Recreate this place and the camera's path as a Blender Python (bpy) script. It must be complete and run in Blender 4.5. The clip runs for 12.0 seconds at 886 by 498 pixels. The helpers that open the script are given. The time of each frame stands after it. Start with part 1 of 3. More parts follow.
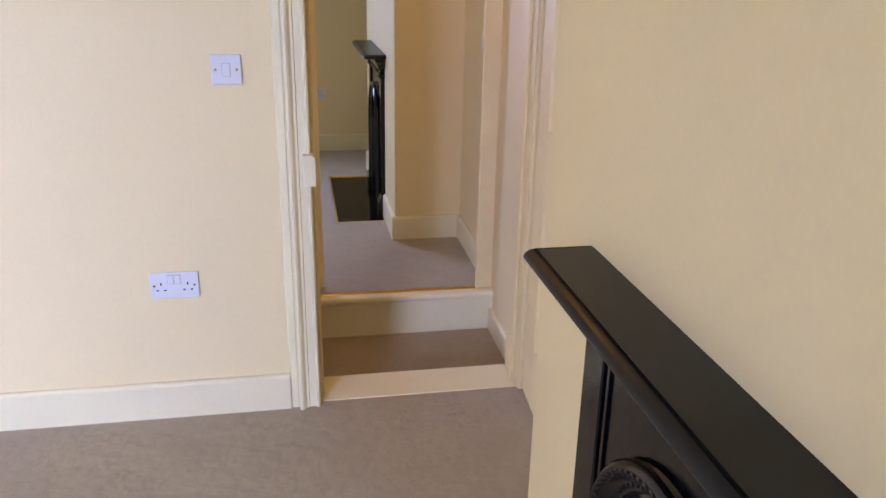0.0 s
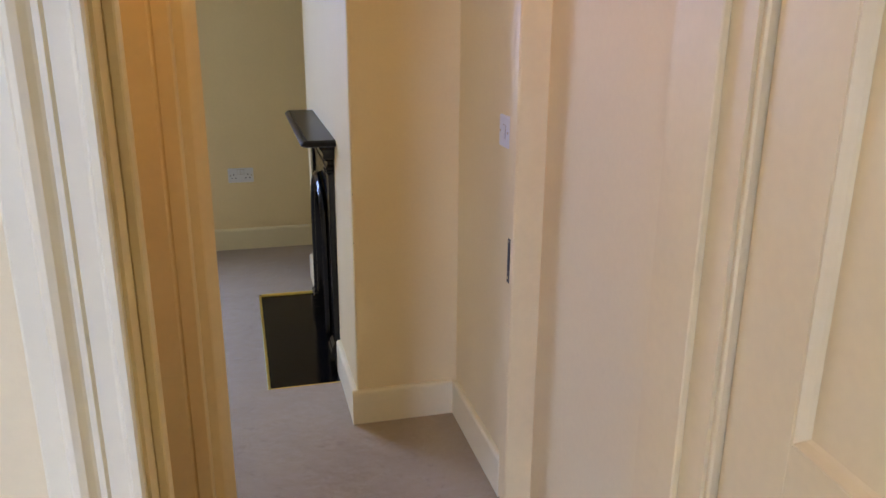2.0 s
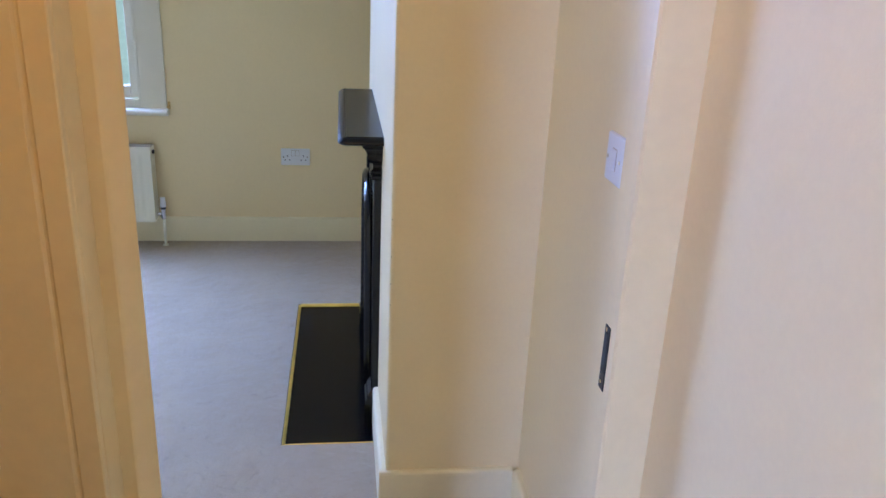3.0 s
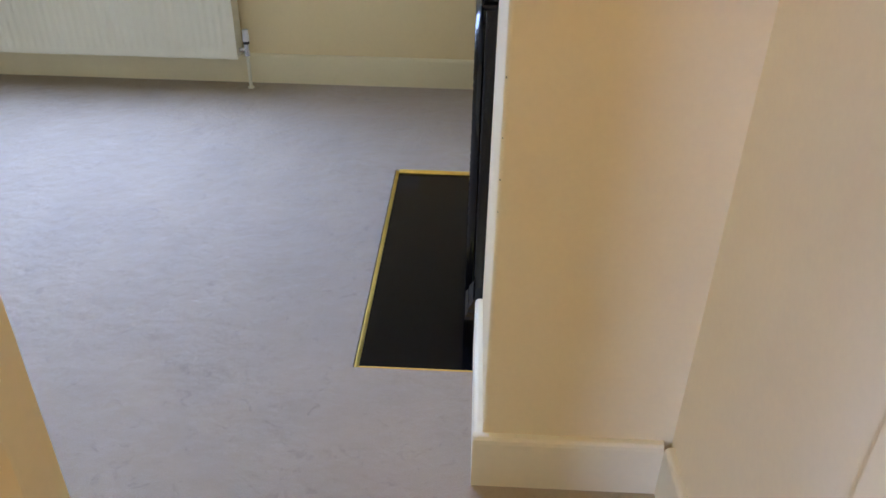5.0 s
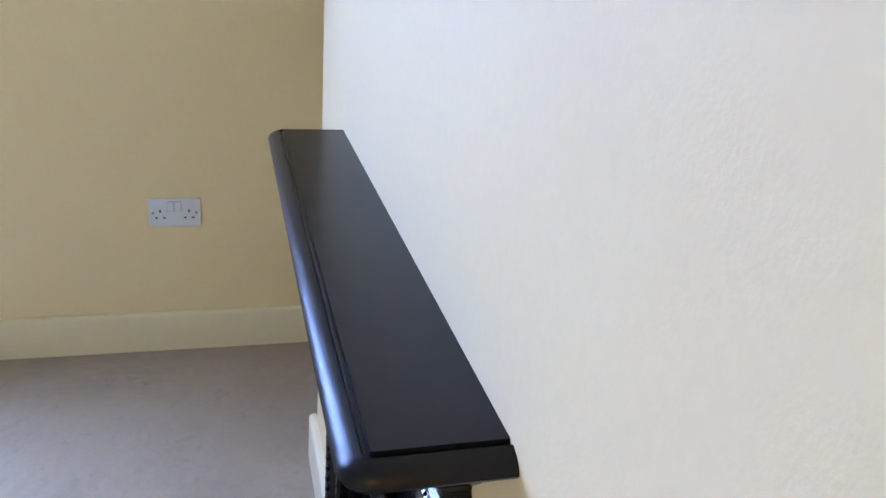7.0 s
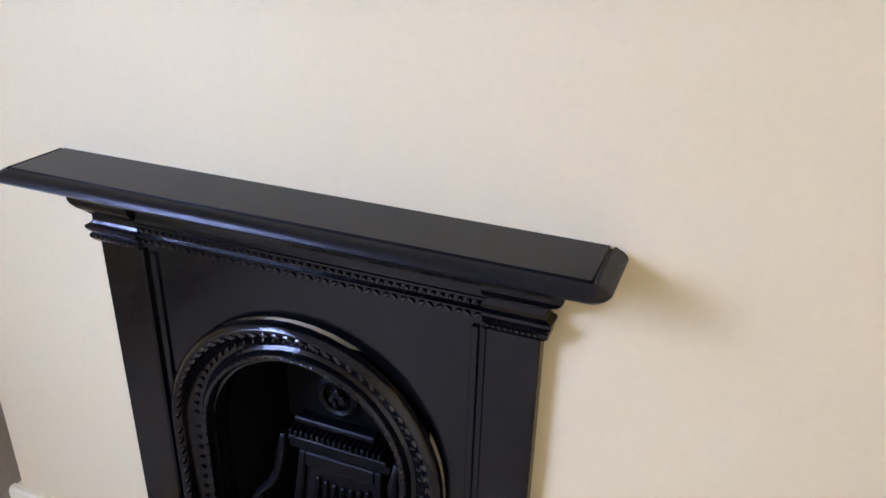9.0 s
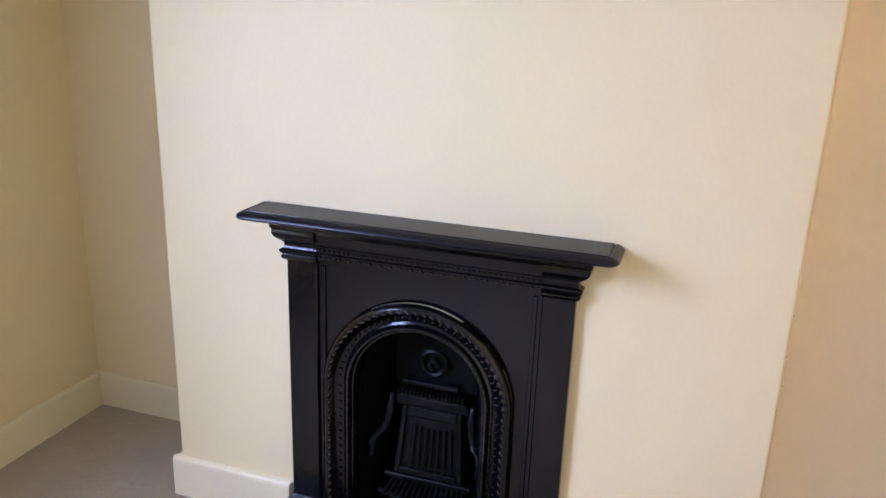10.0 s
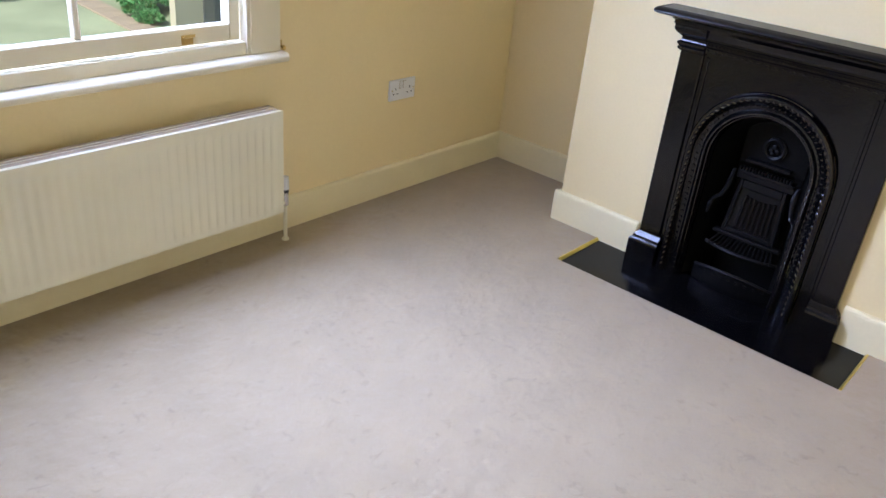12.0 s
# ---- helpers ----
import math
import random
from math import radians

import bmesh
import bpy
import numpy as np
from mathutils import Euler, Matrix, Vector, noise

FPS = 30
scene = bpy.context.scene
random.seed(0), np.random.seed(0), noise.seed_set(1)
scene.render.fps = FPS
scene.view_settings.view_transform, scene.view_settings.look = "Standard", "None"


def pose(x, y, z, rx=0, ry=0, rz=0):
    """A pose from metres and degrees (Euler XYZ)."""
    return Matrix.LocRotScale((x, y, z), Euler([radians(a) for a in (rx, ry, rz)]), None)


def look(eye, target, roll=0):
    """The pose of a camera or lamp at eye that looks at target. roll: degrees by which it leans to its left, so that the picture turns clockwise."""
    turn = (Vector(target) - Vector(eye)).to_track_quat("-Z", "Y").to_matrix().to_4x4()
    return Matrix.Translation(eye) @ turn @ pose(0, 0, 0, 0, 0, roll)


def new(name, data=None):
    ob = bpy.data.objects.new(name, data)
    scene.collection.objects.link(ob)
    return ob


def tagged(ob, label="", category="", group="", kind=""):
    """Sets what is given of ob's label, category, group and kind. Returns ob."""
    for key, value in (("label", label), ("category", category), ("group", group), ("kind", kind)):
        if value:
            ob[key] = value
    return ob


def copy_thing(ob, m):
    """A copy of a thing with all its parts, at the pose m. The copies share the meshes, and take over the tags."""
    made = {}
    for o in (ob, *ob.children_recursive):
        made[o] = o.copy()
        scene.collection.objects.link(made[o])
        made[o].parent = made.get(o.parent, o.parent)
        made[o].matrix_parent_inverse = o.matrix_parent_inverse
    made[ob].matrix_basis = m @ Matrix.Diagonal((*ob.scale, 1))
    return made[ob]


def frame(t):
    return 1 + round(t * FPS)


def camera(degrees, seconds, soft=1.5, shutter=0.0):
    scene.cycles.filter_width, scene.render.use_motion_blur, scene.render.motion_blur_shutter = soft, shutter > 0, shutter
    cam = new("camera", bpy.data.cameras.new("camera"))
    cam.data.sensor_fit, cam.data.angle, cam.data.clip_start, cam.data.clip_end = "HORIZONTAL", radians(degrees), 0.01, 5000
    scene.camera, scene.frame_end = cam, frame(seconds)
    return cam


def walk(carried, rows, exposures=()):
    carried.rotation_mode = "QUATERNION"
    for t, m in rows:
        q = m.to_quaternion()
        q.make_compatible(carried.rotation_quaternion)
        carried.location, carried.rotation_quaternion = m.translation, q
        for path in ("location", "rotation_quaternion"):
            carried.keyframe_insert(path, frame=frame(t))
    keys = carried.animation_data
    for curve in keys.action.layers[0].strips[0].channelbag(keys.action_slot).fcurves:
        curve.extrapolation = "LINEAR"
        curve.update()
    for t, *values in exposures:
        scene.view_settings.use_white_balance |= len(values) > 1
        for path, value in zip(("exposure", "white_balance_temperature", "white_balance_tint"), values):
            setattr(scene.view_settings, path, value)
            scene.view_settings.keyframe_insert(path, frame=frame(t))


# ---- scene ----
cam = camera(59.2, 12.0)
PATH = [
    (0, (-0.488, -4.043, 1.422), (-0.141, -2.196, 0.738), 1.1),
    (0.5, (-0.486, -3.73, 1.428), (-0.151, -1.864, 0.789), -0.5),
    (1, (-0.48, -3.324, 1.443), (-0.012, -1.484, 0.816), -1.2),
    (1.5, (-0.392, -2.888, 1.444), (0.083, -1.048, 0.821), 0.2),
    (2, (-0.335, -2.47, 1.426), (0.147, -0.624, 0.827), 0.4),
    (2.5, (-0.224, -2.087, 1.412), (0.197, -0.226, 0.812), 1.7),
    (3, (-0.117, -1.761, 1.401), (0.141, 0.102, 0.721), 2.7),
    (3.5, (-0.08, -1.515, 1.369), (0.093, 0.269, 0.481), 2.6),
    (3.7, (-0.068, -1.435, 1.345), (0.064, 0.302, 0.363), 2.7),
    (5.3, (-0.046, -0.937, 1.18), (-0.122, 0.759, 0.123), 1.4),
    (5.5, (-0.05, -0.812, 1.163), (-0.107, 0.903, 0.135), 2.5),
    (6, (-0.048, -0.573, 1.166), (0.0, 1.207, 0.257), 5.9),
    (6.5, (-0.108, -0.273, 1.204), (0.173, 1.548, 0.427), 6.7),
    (6.7, (-0.144, -0.18, 1.263), (0.229, 1.634, 0.51), 5.9),
    (8.3, (-0.472, 0.32, 1.32), (0.854, 1.409, 0.292), 3.2),
    (8.5, (-0.555, 0.305, 1.322), (0.906, 1.236, 0.323), 2.5),
    (9, (-0.888, 0.262, 1.35), (0.793, 0.927, 0.494), 1.4),
    (9.5, (-1.292, 0.229, 1.387), (0.534, 0.752, 0.762), 0.9),
    (10, (-1.709, 0.24, 1.44), (0.108, 0.829, 0.845), 2.0),
    (10.5, (-1.989, 0.181, 1.399), (-0.291, 0.945, 0.669), 1.9),
    (11, (-2.267, 0.164, 1.38), (-0.659, 0.978, 0.513), 3.1),
    (11.5, (-2.454, 0.097, 1.385), (-0.943, 1.036, 0.472), 4.6),
    (12, (-2.608, 0.032, 1.387), (-1.249, 1.162, 0.452), 5.7),
]
EXPOSURES = [(0.0, -0.52, 6600, 9), (1.0, -0.60, 6350, 6), (2.0, -0.50, 6400, 5), (2.5, -0.18, 5450, 4), (3.0, 0.0, 5000, 2), (3.5, -0.06, 4750, 9), (5.5, 0.13, 5900, 1), (6.0, 0.25, 6000, 4), (6.5, 0.28, 5300, 5),
             (8.5, 0.31, 5700, 8), (9.5, 0.15, 6400, 10), (10.5, 0.38, 6200, 10), (11.2, 0.33, 6150, 8), (12.0, 0.23, 6750, 3)]
walk(cam, [(t, look(eye, target, roll)) for t, eye, target, roll in PATH], EXPOSURES)

# ---- world, sun, window light ----
world = bpy.data.worlds.new("world")
scene.world = world
world.use_nodes = True
wn = world.node_tree
sky = wn.nodes.new("ShaderNodeTexSky")
sky.sky_type, sky.sun_disc = "NISHITA", False
sky.sun_elevation, sky.sun_rotation = radians(48), radians(270)
wn.nodes["Background"].inputs[1].default_value = 0.12
wn.links.new(sky.outputs[0], wn.nodes["Background"].inputs[0])

sun = new("sun", bpy.data.lights.new("sun", "SUN"))
sun.data.energy, sun.data.angle, sun.data.color = 3.6, radians(0.5), (1.0, 0.97, 0.92)
sun.matrix_world = look((-9, 0, 10), (0, 0, 0))


def window_light(x, y, z, w, h, heading, down, watts, colour, spread=150):
    """Sky light at a window, falling down into the room."""
    ob = new("window_light", bpy.data.lights.new("window_light", "AREA"))
    ob.data.shape, ob.data.size, ob.data.size_y = "RECTANGLE", w, h
    ob.data.energy, ob.data.color, ob.data.spread = watts, colour, radians(spread)
    ob.matrix_world = pose(x, y, z, 90 - down, 0, heading)
    return ob


window_light(-1.63, 2.53, 1.66, 1.06, 1.2, 190, 41, 112, (0.42, 0.5145, 1.0), 150)
window_light(-2.58, -6.50, 1.80, 1.2, 1.4, 0, 25, 205, (0.425, 0.512, 1.0), 110)
lamp = new("landing_bulb", bpy.data.lights.new("landing_bulb", "POINT"))   # the warm lamp over the landing
lamp.data.energy, lamp.data.color, lamp.data.shadow_soft_size = 9.5, (1.0, 0.55, 0.20), 0.10
lamp.location = (-0.45, -1.13, 2.26)


# ---- materials ----
def material(name, colour, rough=0.6, metal=0.0, grain=0.0, grain_scale=300, blotch=0.0, blotch_scale=2.0,
             bump=0.0, bump_scale=200, bump2=0.0, bump2_scale=10, coat=0.0, rough_var=0.0, island=0.0, sheen=0.0, spec=0.5, fleck=0.0):
    m = bpy.data.materials.new(name)
    m.use_nodes = True
    nt = m.node_tree
    n, l = nt.nodes, nt.links
    b = n["Principled BSDF"]
    b.inputs["Roughness"].default_value, b.inputs["Metallic"].default_value = rough, metal
    b.inputs["Coat Weight"].default_value = coat
    b.inputs["Sheen Weight"].default_value = sheen
    b.inputs["Specular IOR Level"].default_value = spec
    co = n.new("ShaderNodeTexCoord").outputs["Object"]

    def tex(scale, detail=3.0):
        t = n.new("ShaderNodeTexNoise")
        t.inputs["Scale"].default_value, t.inputs["Detail"].default_value = scale, detail
        l.new(co, t.inputs["Vector"])
        return t.outputs["Fac"]

    def vary(src, fac, amount):
        mr = n.new("ShaderNodeMapRange")
        mr.inputs["From Min"].default_value, mr.inputs["From Max"].default_value = 0.25, 0.75
        mr.inputs["To Min"].default_value, mr.inputs["To Max"].default_value = 1 - amount, 1 + amount
        l.new(fac, mr.inputs["Value"])
        mx = n.new("ShaderNodeMix")
        mx.data_type, mx.blend_type = "RGBA", "MULTIPLY"
        mx.inputs["Factor"].default_value = 1.0
        if src is None:
            mx.inputs["A"].default_value = (*colour, 1)
        else:
            l.new(src, mx.inputs["A"])
        l.new(mr.outputs["Result"], mx.inputs["B"])
        return mx.outputs["Result"]

    col = None
    b.inputs["Base Color"].default_value = (*colour, 1)
    if grain:
        col = vary(col, tex(grain_scale), grain)
    if blotch:
        col = vary(col, tex(blotch_scale, 5), blotch)
    if fleck:
        mr = n.new("ShaderNodeMapRange")
        mr.inputs["From Min"].default_value, mr.inputs["From Max"].default_value = 0.60, 0.72
        mr.inputs["To Min"].default_value, mr.inputs["To Max"].default_value = 0.5, 0.75
        scuff = n.new("ShaderNodeTexNoise")
        scuff.inputs["Scale"].default_value, scuff.inputs["Detail"].default_value = 24.0, 4.0
        scuff.inputs["Distortion"].default_value = 1.6
        l.new(co, scuff.inputs["Vector"])
        l.new(scuff.outputs["Fac"], mr.inputs["Value"])
        inv = n.new("ShaderNodeMath")
        inv.operation = "SUBTRACT"
        inv.inputs[0].default_value = 1.0
        l.new(mr.outputs["Result"], inv.inputs[1])
        col = vary(col, inv.outputs[0], fleck)
    if island:
        col = vary(col, n.new("ShaderNodeNewGeometry").outputs["Random Per Island"], island)
    if col is not None:
        l.new(col, b.inputs["Base Color"])
    if rough_var:
        mr = n.new("ShaderNodeMapRange")
        mr.inputs["To Min"].default_value, mr.inputs["To Max"].default_value = rough - rough_var, rough + rough_var
        l.new(tex(14, 4), mr.inputs["Value"])
        l.new(mr.outputs["Result"], b.inputs["Roughness"])
    last = None
    for strength, scale, dist in ((bump2, bump2_scale, 0.01), (bump, bump_scale, 0.002)):
        if strength:
            bp = n.new("ShaderNodeBump")
            bp.inputs["Strength"].default_value, bp.inputs["Distance"].default_value = strength, dist
            l.new(tex(scale, 4), bp.inputs["Height"])
            if last is not None:
                l.new(last, bp.inputs["Normal"])
            last = bp.outputs["Normal"]
    if last is not None:
        l.new(last, b.inputs["Normal"])
    return m


PAINT = material("cream_wall_paint", (0.84, 0.692, 0.385), 0.65, spec=0.3, grain=0.015, grain_scale=90, blotch=0.02, blotch_scale=1.7,
                 bump=0.12, bump_scale=260, bump2=0.04, bump2_scale=5)
TRIM = material("cream_gloss_woodwork", (0.84, 0.745, 0.475), 0.5, spec=0.35, grain=0.015, grain_scale=60, blotch=0.03, blotch_scale=4,
                bump=0.06, bump_scale=120, bump2=0.05, bump2_scale=9, rough_var=0.06)
WHITE_TRIM = material("white_gloss_woodwork", (0.78, 0.715, 0.53), 0.45, blotch=0.03, blotch_scale=6, bump=0.05, bump_scale=130, rough_var=0.05)
# Cream gloss for the doors, yellower than TRIM to cancel bluish light by colour.
FRAME = material("yellow_tinted_gloss_woodwork", (0.83, 0.67, 0.355), 0.5, spec=0.35, grain=0.02, grain_scale=60, blotch=0.03, blotch_scale=4,
                 bump=0.06, bump_scale=120, bump2=0.05, bump2_scale=9, rough_var=0.06)
CEILING = material("white_ceiling_paint", (0.82, 0.785, 0.67), 0.8, blotch=0.02, bump=0.1, bump_scale=200)
CARPET = material("beige_carpet", (0.385, 0.305, 0.188), 0.95, grain=0.14, grain_scale=420, blotch=0.06, blotch_scale=6,
                  bump=0.8, bump_scale=520, bump2=0.8, bump2_scale=21, sheen=0.2, fleck=0.16)
IRON = material("black_gloss_cast_iron", (0.0028, 0.0028, 0.0032), 0.15, spec=0.45, blotch=0.2, blotch_scale=12, bump=0.16, bump_scale=120,
                bump2=0.10, bump2_scale=20, rough_var=0.07)
# Firebox ironwork, darkened and dulled to stand for the weak light inside.
IRON_DULL = material("dull_black_cast_iron", (0.0022, 0.0022, 0.0026), 0.40, spec=0.20, blotch=0.2, blotch_scale=12, bump=0.12, bump_scale=130, rough_var=0.08)
IRON_SHINE = material("shiny_black_cast_iron", (0.003, 0.003, 0.0034), 0.10, spec=0.75, blotch=0.2, blotch_scale=12, bump=0.2, bump_scale=90)
SHELF = material("black_satin_mantel", (0.007, 0.007, 0.0075), 0.28, spec=0.24, blotch=0.08, blotch_scale=9)
# Near-black iron in the firebox, with the recess's shade put into the colour.
FIREBOX_BLACK = material("shade_black_iron", (0.002, 0.002, 0.002), 0.6, spec=0.12, blotch=0.3, blotch_scale=15, bump=0.4, bump_scale=90)
HEARTH = material("black_polished_hearth", (0.0025, 0.0025, 0.0032), 0.14, spec=0.22, grain=0.2, grain_scale=60, blotch=0.3, blotch_scale=5,
                  bump=0.05, bump_scale=80, bump2=0.04, bump2_scale=6, rough_var=0.1)
BRASS = material("brass", (0.60, 0.42, 0.15), 0.30, 1.0, blotch=0.12, blotch_scale=20, bump=0.1, bump_scale=100)
GOLD_TRIM = material("yellow_brass_trim", (0.80, 0.62, 0.14), 0.33, 0.85, blotch=0.15, blotch_scale=18, bump=0.1, bump_scale=90)
PLASTIC = material("white_plastic", (0.74, 0.74, 0.73), 0.28, blotch=0.01, blotch_scale=20)
DARK = material("dark_slot", (0.02, 0.02, 0.02), 0.6, blotch=0.1)
AGED = material("dark_aged_metal", (0.035, 0.032, 0.03), 0.42, 0.6, blotch=0.25, blotch_scale=40, bump=0.1, bump_scale=150)
CHROME = material("chrome", (0.75, 0.75, 0.76), 0.18, 1.0, blotch=0.05)
ENAMEL = material("white_radiator_enamel", (0.82, 0.78, 0.60), 0.35, blotch=0.015, blotch_scale=5, bump=0.03, bump_scale=90)
GRILLE = material("grey_grille", (0.42, 0.34, 0.24), 0.45, blotch=0.06, blotch_scale=20)
LAWN = material("pale_garden_gravel", (0.40, 0.45, 0.31), 0.95, grain=0.3, grain_scale=30, blotch=0.25, blotch_scale=0.5, bump=0.6, bump_scale=40)
PAVING = material("pale_paving", (0.48, 0.38, 0.31), 0.85, grain=0.1, grain_scale=40, blotch=0.15, blotch_scale=1.5, bump=0.3, bump_scale=30)
RENDER = material("pale_rendered_wall", (0.62, 0.57, 0.47), 0.9, grain=0.06, grain_scale=40, blotch=0.1, blotch_scale=0.8, bump=0.3, bump_scale=40)
SLATE = material("grey_slate", (0.16, 0.165, 0.175), 0.7, grain=0.15, grain_scale=10, blotch=0.15, bump=0.3, bump_scale=20)
LEAF = material("green_leaves", (0.10, 0.33, 0.12), 0.45, island=0.4)
BARK = material("brown_bark", (0.12, 0.08, 0.05), 0.9, grain=0.3, grain_scale=30, bump=0.6, bump_scale=30)
GLASS = bpy.data.materials.new("window_glass")
GLASS.use_nodes = True
_g = GLASS.node_tree.nodes["Principled BSDF"]
_g.inputs["Base Color"].default_value = (0.97, 0.99, 0.98, 1)
_g.inputs["Roughness"].default_value, _g.inputs["IOR"].default_value = 0.0, 1.45
_g.inputs["Transmission Weight"].default_value = 1.0


# ---- building helpers ----
def bx(bm, x0, x1, y0, y1, z0, z1, bevel=0.0, seg=1):
    """A box, its edges rounded by bevel."""
    vs = [bm.verts.new((x, y, z)) for x in (x0, x1) for y in (y0, y1) for z in (z0, z1)]
    fs = [bm.faces.new([vs[i] for i in q]) for q in
          ((0, 1, 3, 2), (4, 6, 7, 5), (0, 4, 5, 1), (2, 3, 7, 6), (0, 2, 6, 4), (1, 5, 7, 3))]
    if bevel:
        es = list({e for f in fs for e in f.edges})
        bmesh.ops.bevel(bm, geom=es, offset=bevel, segments=seg, affect="EDGES", profile=0.5)
    return bm


def tube(bm, p0, p1, r0, r1=None, n=14):
    """A capped cylinder or cone from p0 to p1."""
    r1 = r0 if r1 is None else r1
    p0, p1 = Vector(p0), Vector(p1)
    q = (p1 - p0).to_track_quat("Z", "Y")
    rings = []
    for p, r in ((p0, r0), (p1, r1)):
        rings.append([bm.verts.new(p + q @ Vector((r * math.cos(a), r * math.sin(a), 0))) for a in
                      (2 * math.pi * i / n for i in range(n))])
    for i in range(n):
        bm.faces.new((rings[0][i], rings[0][(i + 1) % n], rings[1][(i + 1) % n], rings[1][i]))
    bm.faces.new(rings[0][::-1])
    bm.faces.new(rings[1])
    return bm


def sweep(bm, stations, closed=False, cap=True):
    """Skins rows of points of equal length into one surface."""
    rows = [[bm.verts.new(p) for p in row] for row in stations]
    k = len(rows[0])
    for a, b in zip(rows, rows[1:]):
        for j in range(k if closed else k - 1):
            bm.faces.new((a[j], a[(j + 1) % k], b[(j + 1) % k], b[j]))
    if closed and cap:
        bm.faces.new(rows[0][::-1])
        bm.faces.new(rows[-1])
    return bm


def bump_ball(bm, c, rx, ry, rz, turn=None):
    """A small raised boss."""
    m = Matrix.Translation(c) @ (turn or Matrix.Identity(4)) @ Matrix.Diagonal((rx, ry, rz, 1))
    bmesh.ops.create_icosphere(bm, subdivisions=1, radius=1.0, matrix=m)
    return bm


def part(name, bm, mat, parent=None, label="", smooth=False):
    """Links a bmesh as one mesh object, under a thing or under a part, at whose origin it is built."""
    bmesh.ops.recalc_face_normals(bm, faces=bm.faces[:])
    me = bpy.data.meshes.new(name)
    bm.to_mesh(me)
    bm.free()
    me.materials.append(mat)
    if smooth:
        me.polygons.foreach_set("use_smooth", [True] * len(me.polygons))
        me.set_sharp_from_angle(angle=radians(38))
    ob = new(name, me)
    ob.parent = parent
    return tagged(ob, label) if label else ob


def thing(name, x, y, z, label, category, group="", kind=""):
    ob = new(name)
    ob.location = (x, y, z)
    ob.empty_display_size = 0.1
    return tagged(ob, label, category, group, kind)


def B(*boxes, bevel=0.0, seg=1):
    bm = bmesh.new()
    for b in boxes:
        bx(bm, *b, bevel=bevel, seg=seg)
    return bm


def structure(name, mat, label, category, *boxes, bevel=0.0):
    return tagged(part(name, B(*boxes, bevel=bevel), mat), label, category, kind="structure")


# ---- plan ----
H = 2.62            # ceilings above the bedroom floors
XR = 0.362          # face of the long right-hand party wall
YA = -1.675         # face of the first bedroom's door wall
YB = -0.735         # landing face of the second bedroom's door wall
YB2 = -0.545        # its room face
YW = 2.218          # face of the window wall
XL = -3.7           # left-hand walls
LAND = -0.19        # landing floor
BRA, BRB = (-4.20, -2.505), (0.0, 1.597)   # chimney breasts along y
AX0, AX1 = -0.457, 0.236   # first doorway
BX0, BX1 = -0.458, 0.346   # second doorway, between the linings
DOOR_H = 2.03

# ---- floors ----
structure("floor_front_bedroom", CARPET, "fitted beige carpet in the first bedroom", "carpet", (XL, XR, -6.0, -1.662, -0.03, 0.0))
structure("floor_landing", CARPET, "fitted beige carpet on the sunken landing", "carpet", (-2.2, XR, -1.5, -0.79, LAND - 0.03, LAND))
structure("floor_back_bedroom", CARPET, "fitted beige carpet with faint footprints in the back bedroom", "carpet",
          (XL, -0.302, -0.748, YW, -0.03, 0.0), (-0.302, XR, -0.748, 0.321, -0.03, 0.0), (-0.302, XR, 1.382, YW, -0.03, 0.0))

# ---- walls ----
structure("wall_party", PAINT, "cream painted party wall", "wall", (XR, XR + 0.2, -6.2, YW + 0.3, -0.5, H))
structure("wall_left", PAINT, "cream painted side wall", "wall", (XL - 0.2, XL, -6.2, YW + 0.3, -0.5, H))
structure("wall_front_door", PAINT, "cream painted wall with the first doorway", "wall",
          (XL, AX0 - 0.03, YA, -1.5, -0.5, H), (AX1 + 0.03, XR, YA, -1.5, -0.5, H), (AX0 - 0.03, AX1 + 0.03, YA, -1.5, DOOR_H + 0.03, H))
structure("wall_back_door", PAINT, "cream painted wall with the second doorway", "wall",
          (XL, BX0 - 0.045, YB, YB2, -0.5, H), (BX0 - 0.045, XR, YB, YB2, DOOR_H + 0.045, H))
structure("wall_landing_end", PAINT, "cream painted landing end wall", "wall", (-2.4, -2.2, -1.5, YB, -0.5, H))
WX0, WX1, WZ0, WZ1 = -2.27, -0.99, 0.655, 2.32   # window opening in the wall
structure("wall_window", PAINT, "cream painted window wall", "wall",
          (XL, WX0, YW, YW + 0.3, -0.5, H), (WX1, XR, YW, YW + 0.3, -0.5, H), (WX0, WX1, YW, YW + 0.3, -0.5, WZ0), (WX0, WX1, YW, YW + 0.3, WZ1, H))
FX0, FX1 = -3.23, -1.93   # first bedroom's window, behind the walker
structure("wall_front_window", PAINT, "cream painted front wall with a window opening", "wall",
          (XL, FX0, -6.2, -5.85, -0.5, H), (FX1, XR, -6.2, -5.85, -0.5, H), (FX0, FX1, -6.2, -5.85, -0.5, 0.7), (FX0, FX1, -6.2, -5.85, 2.4, H))


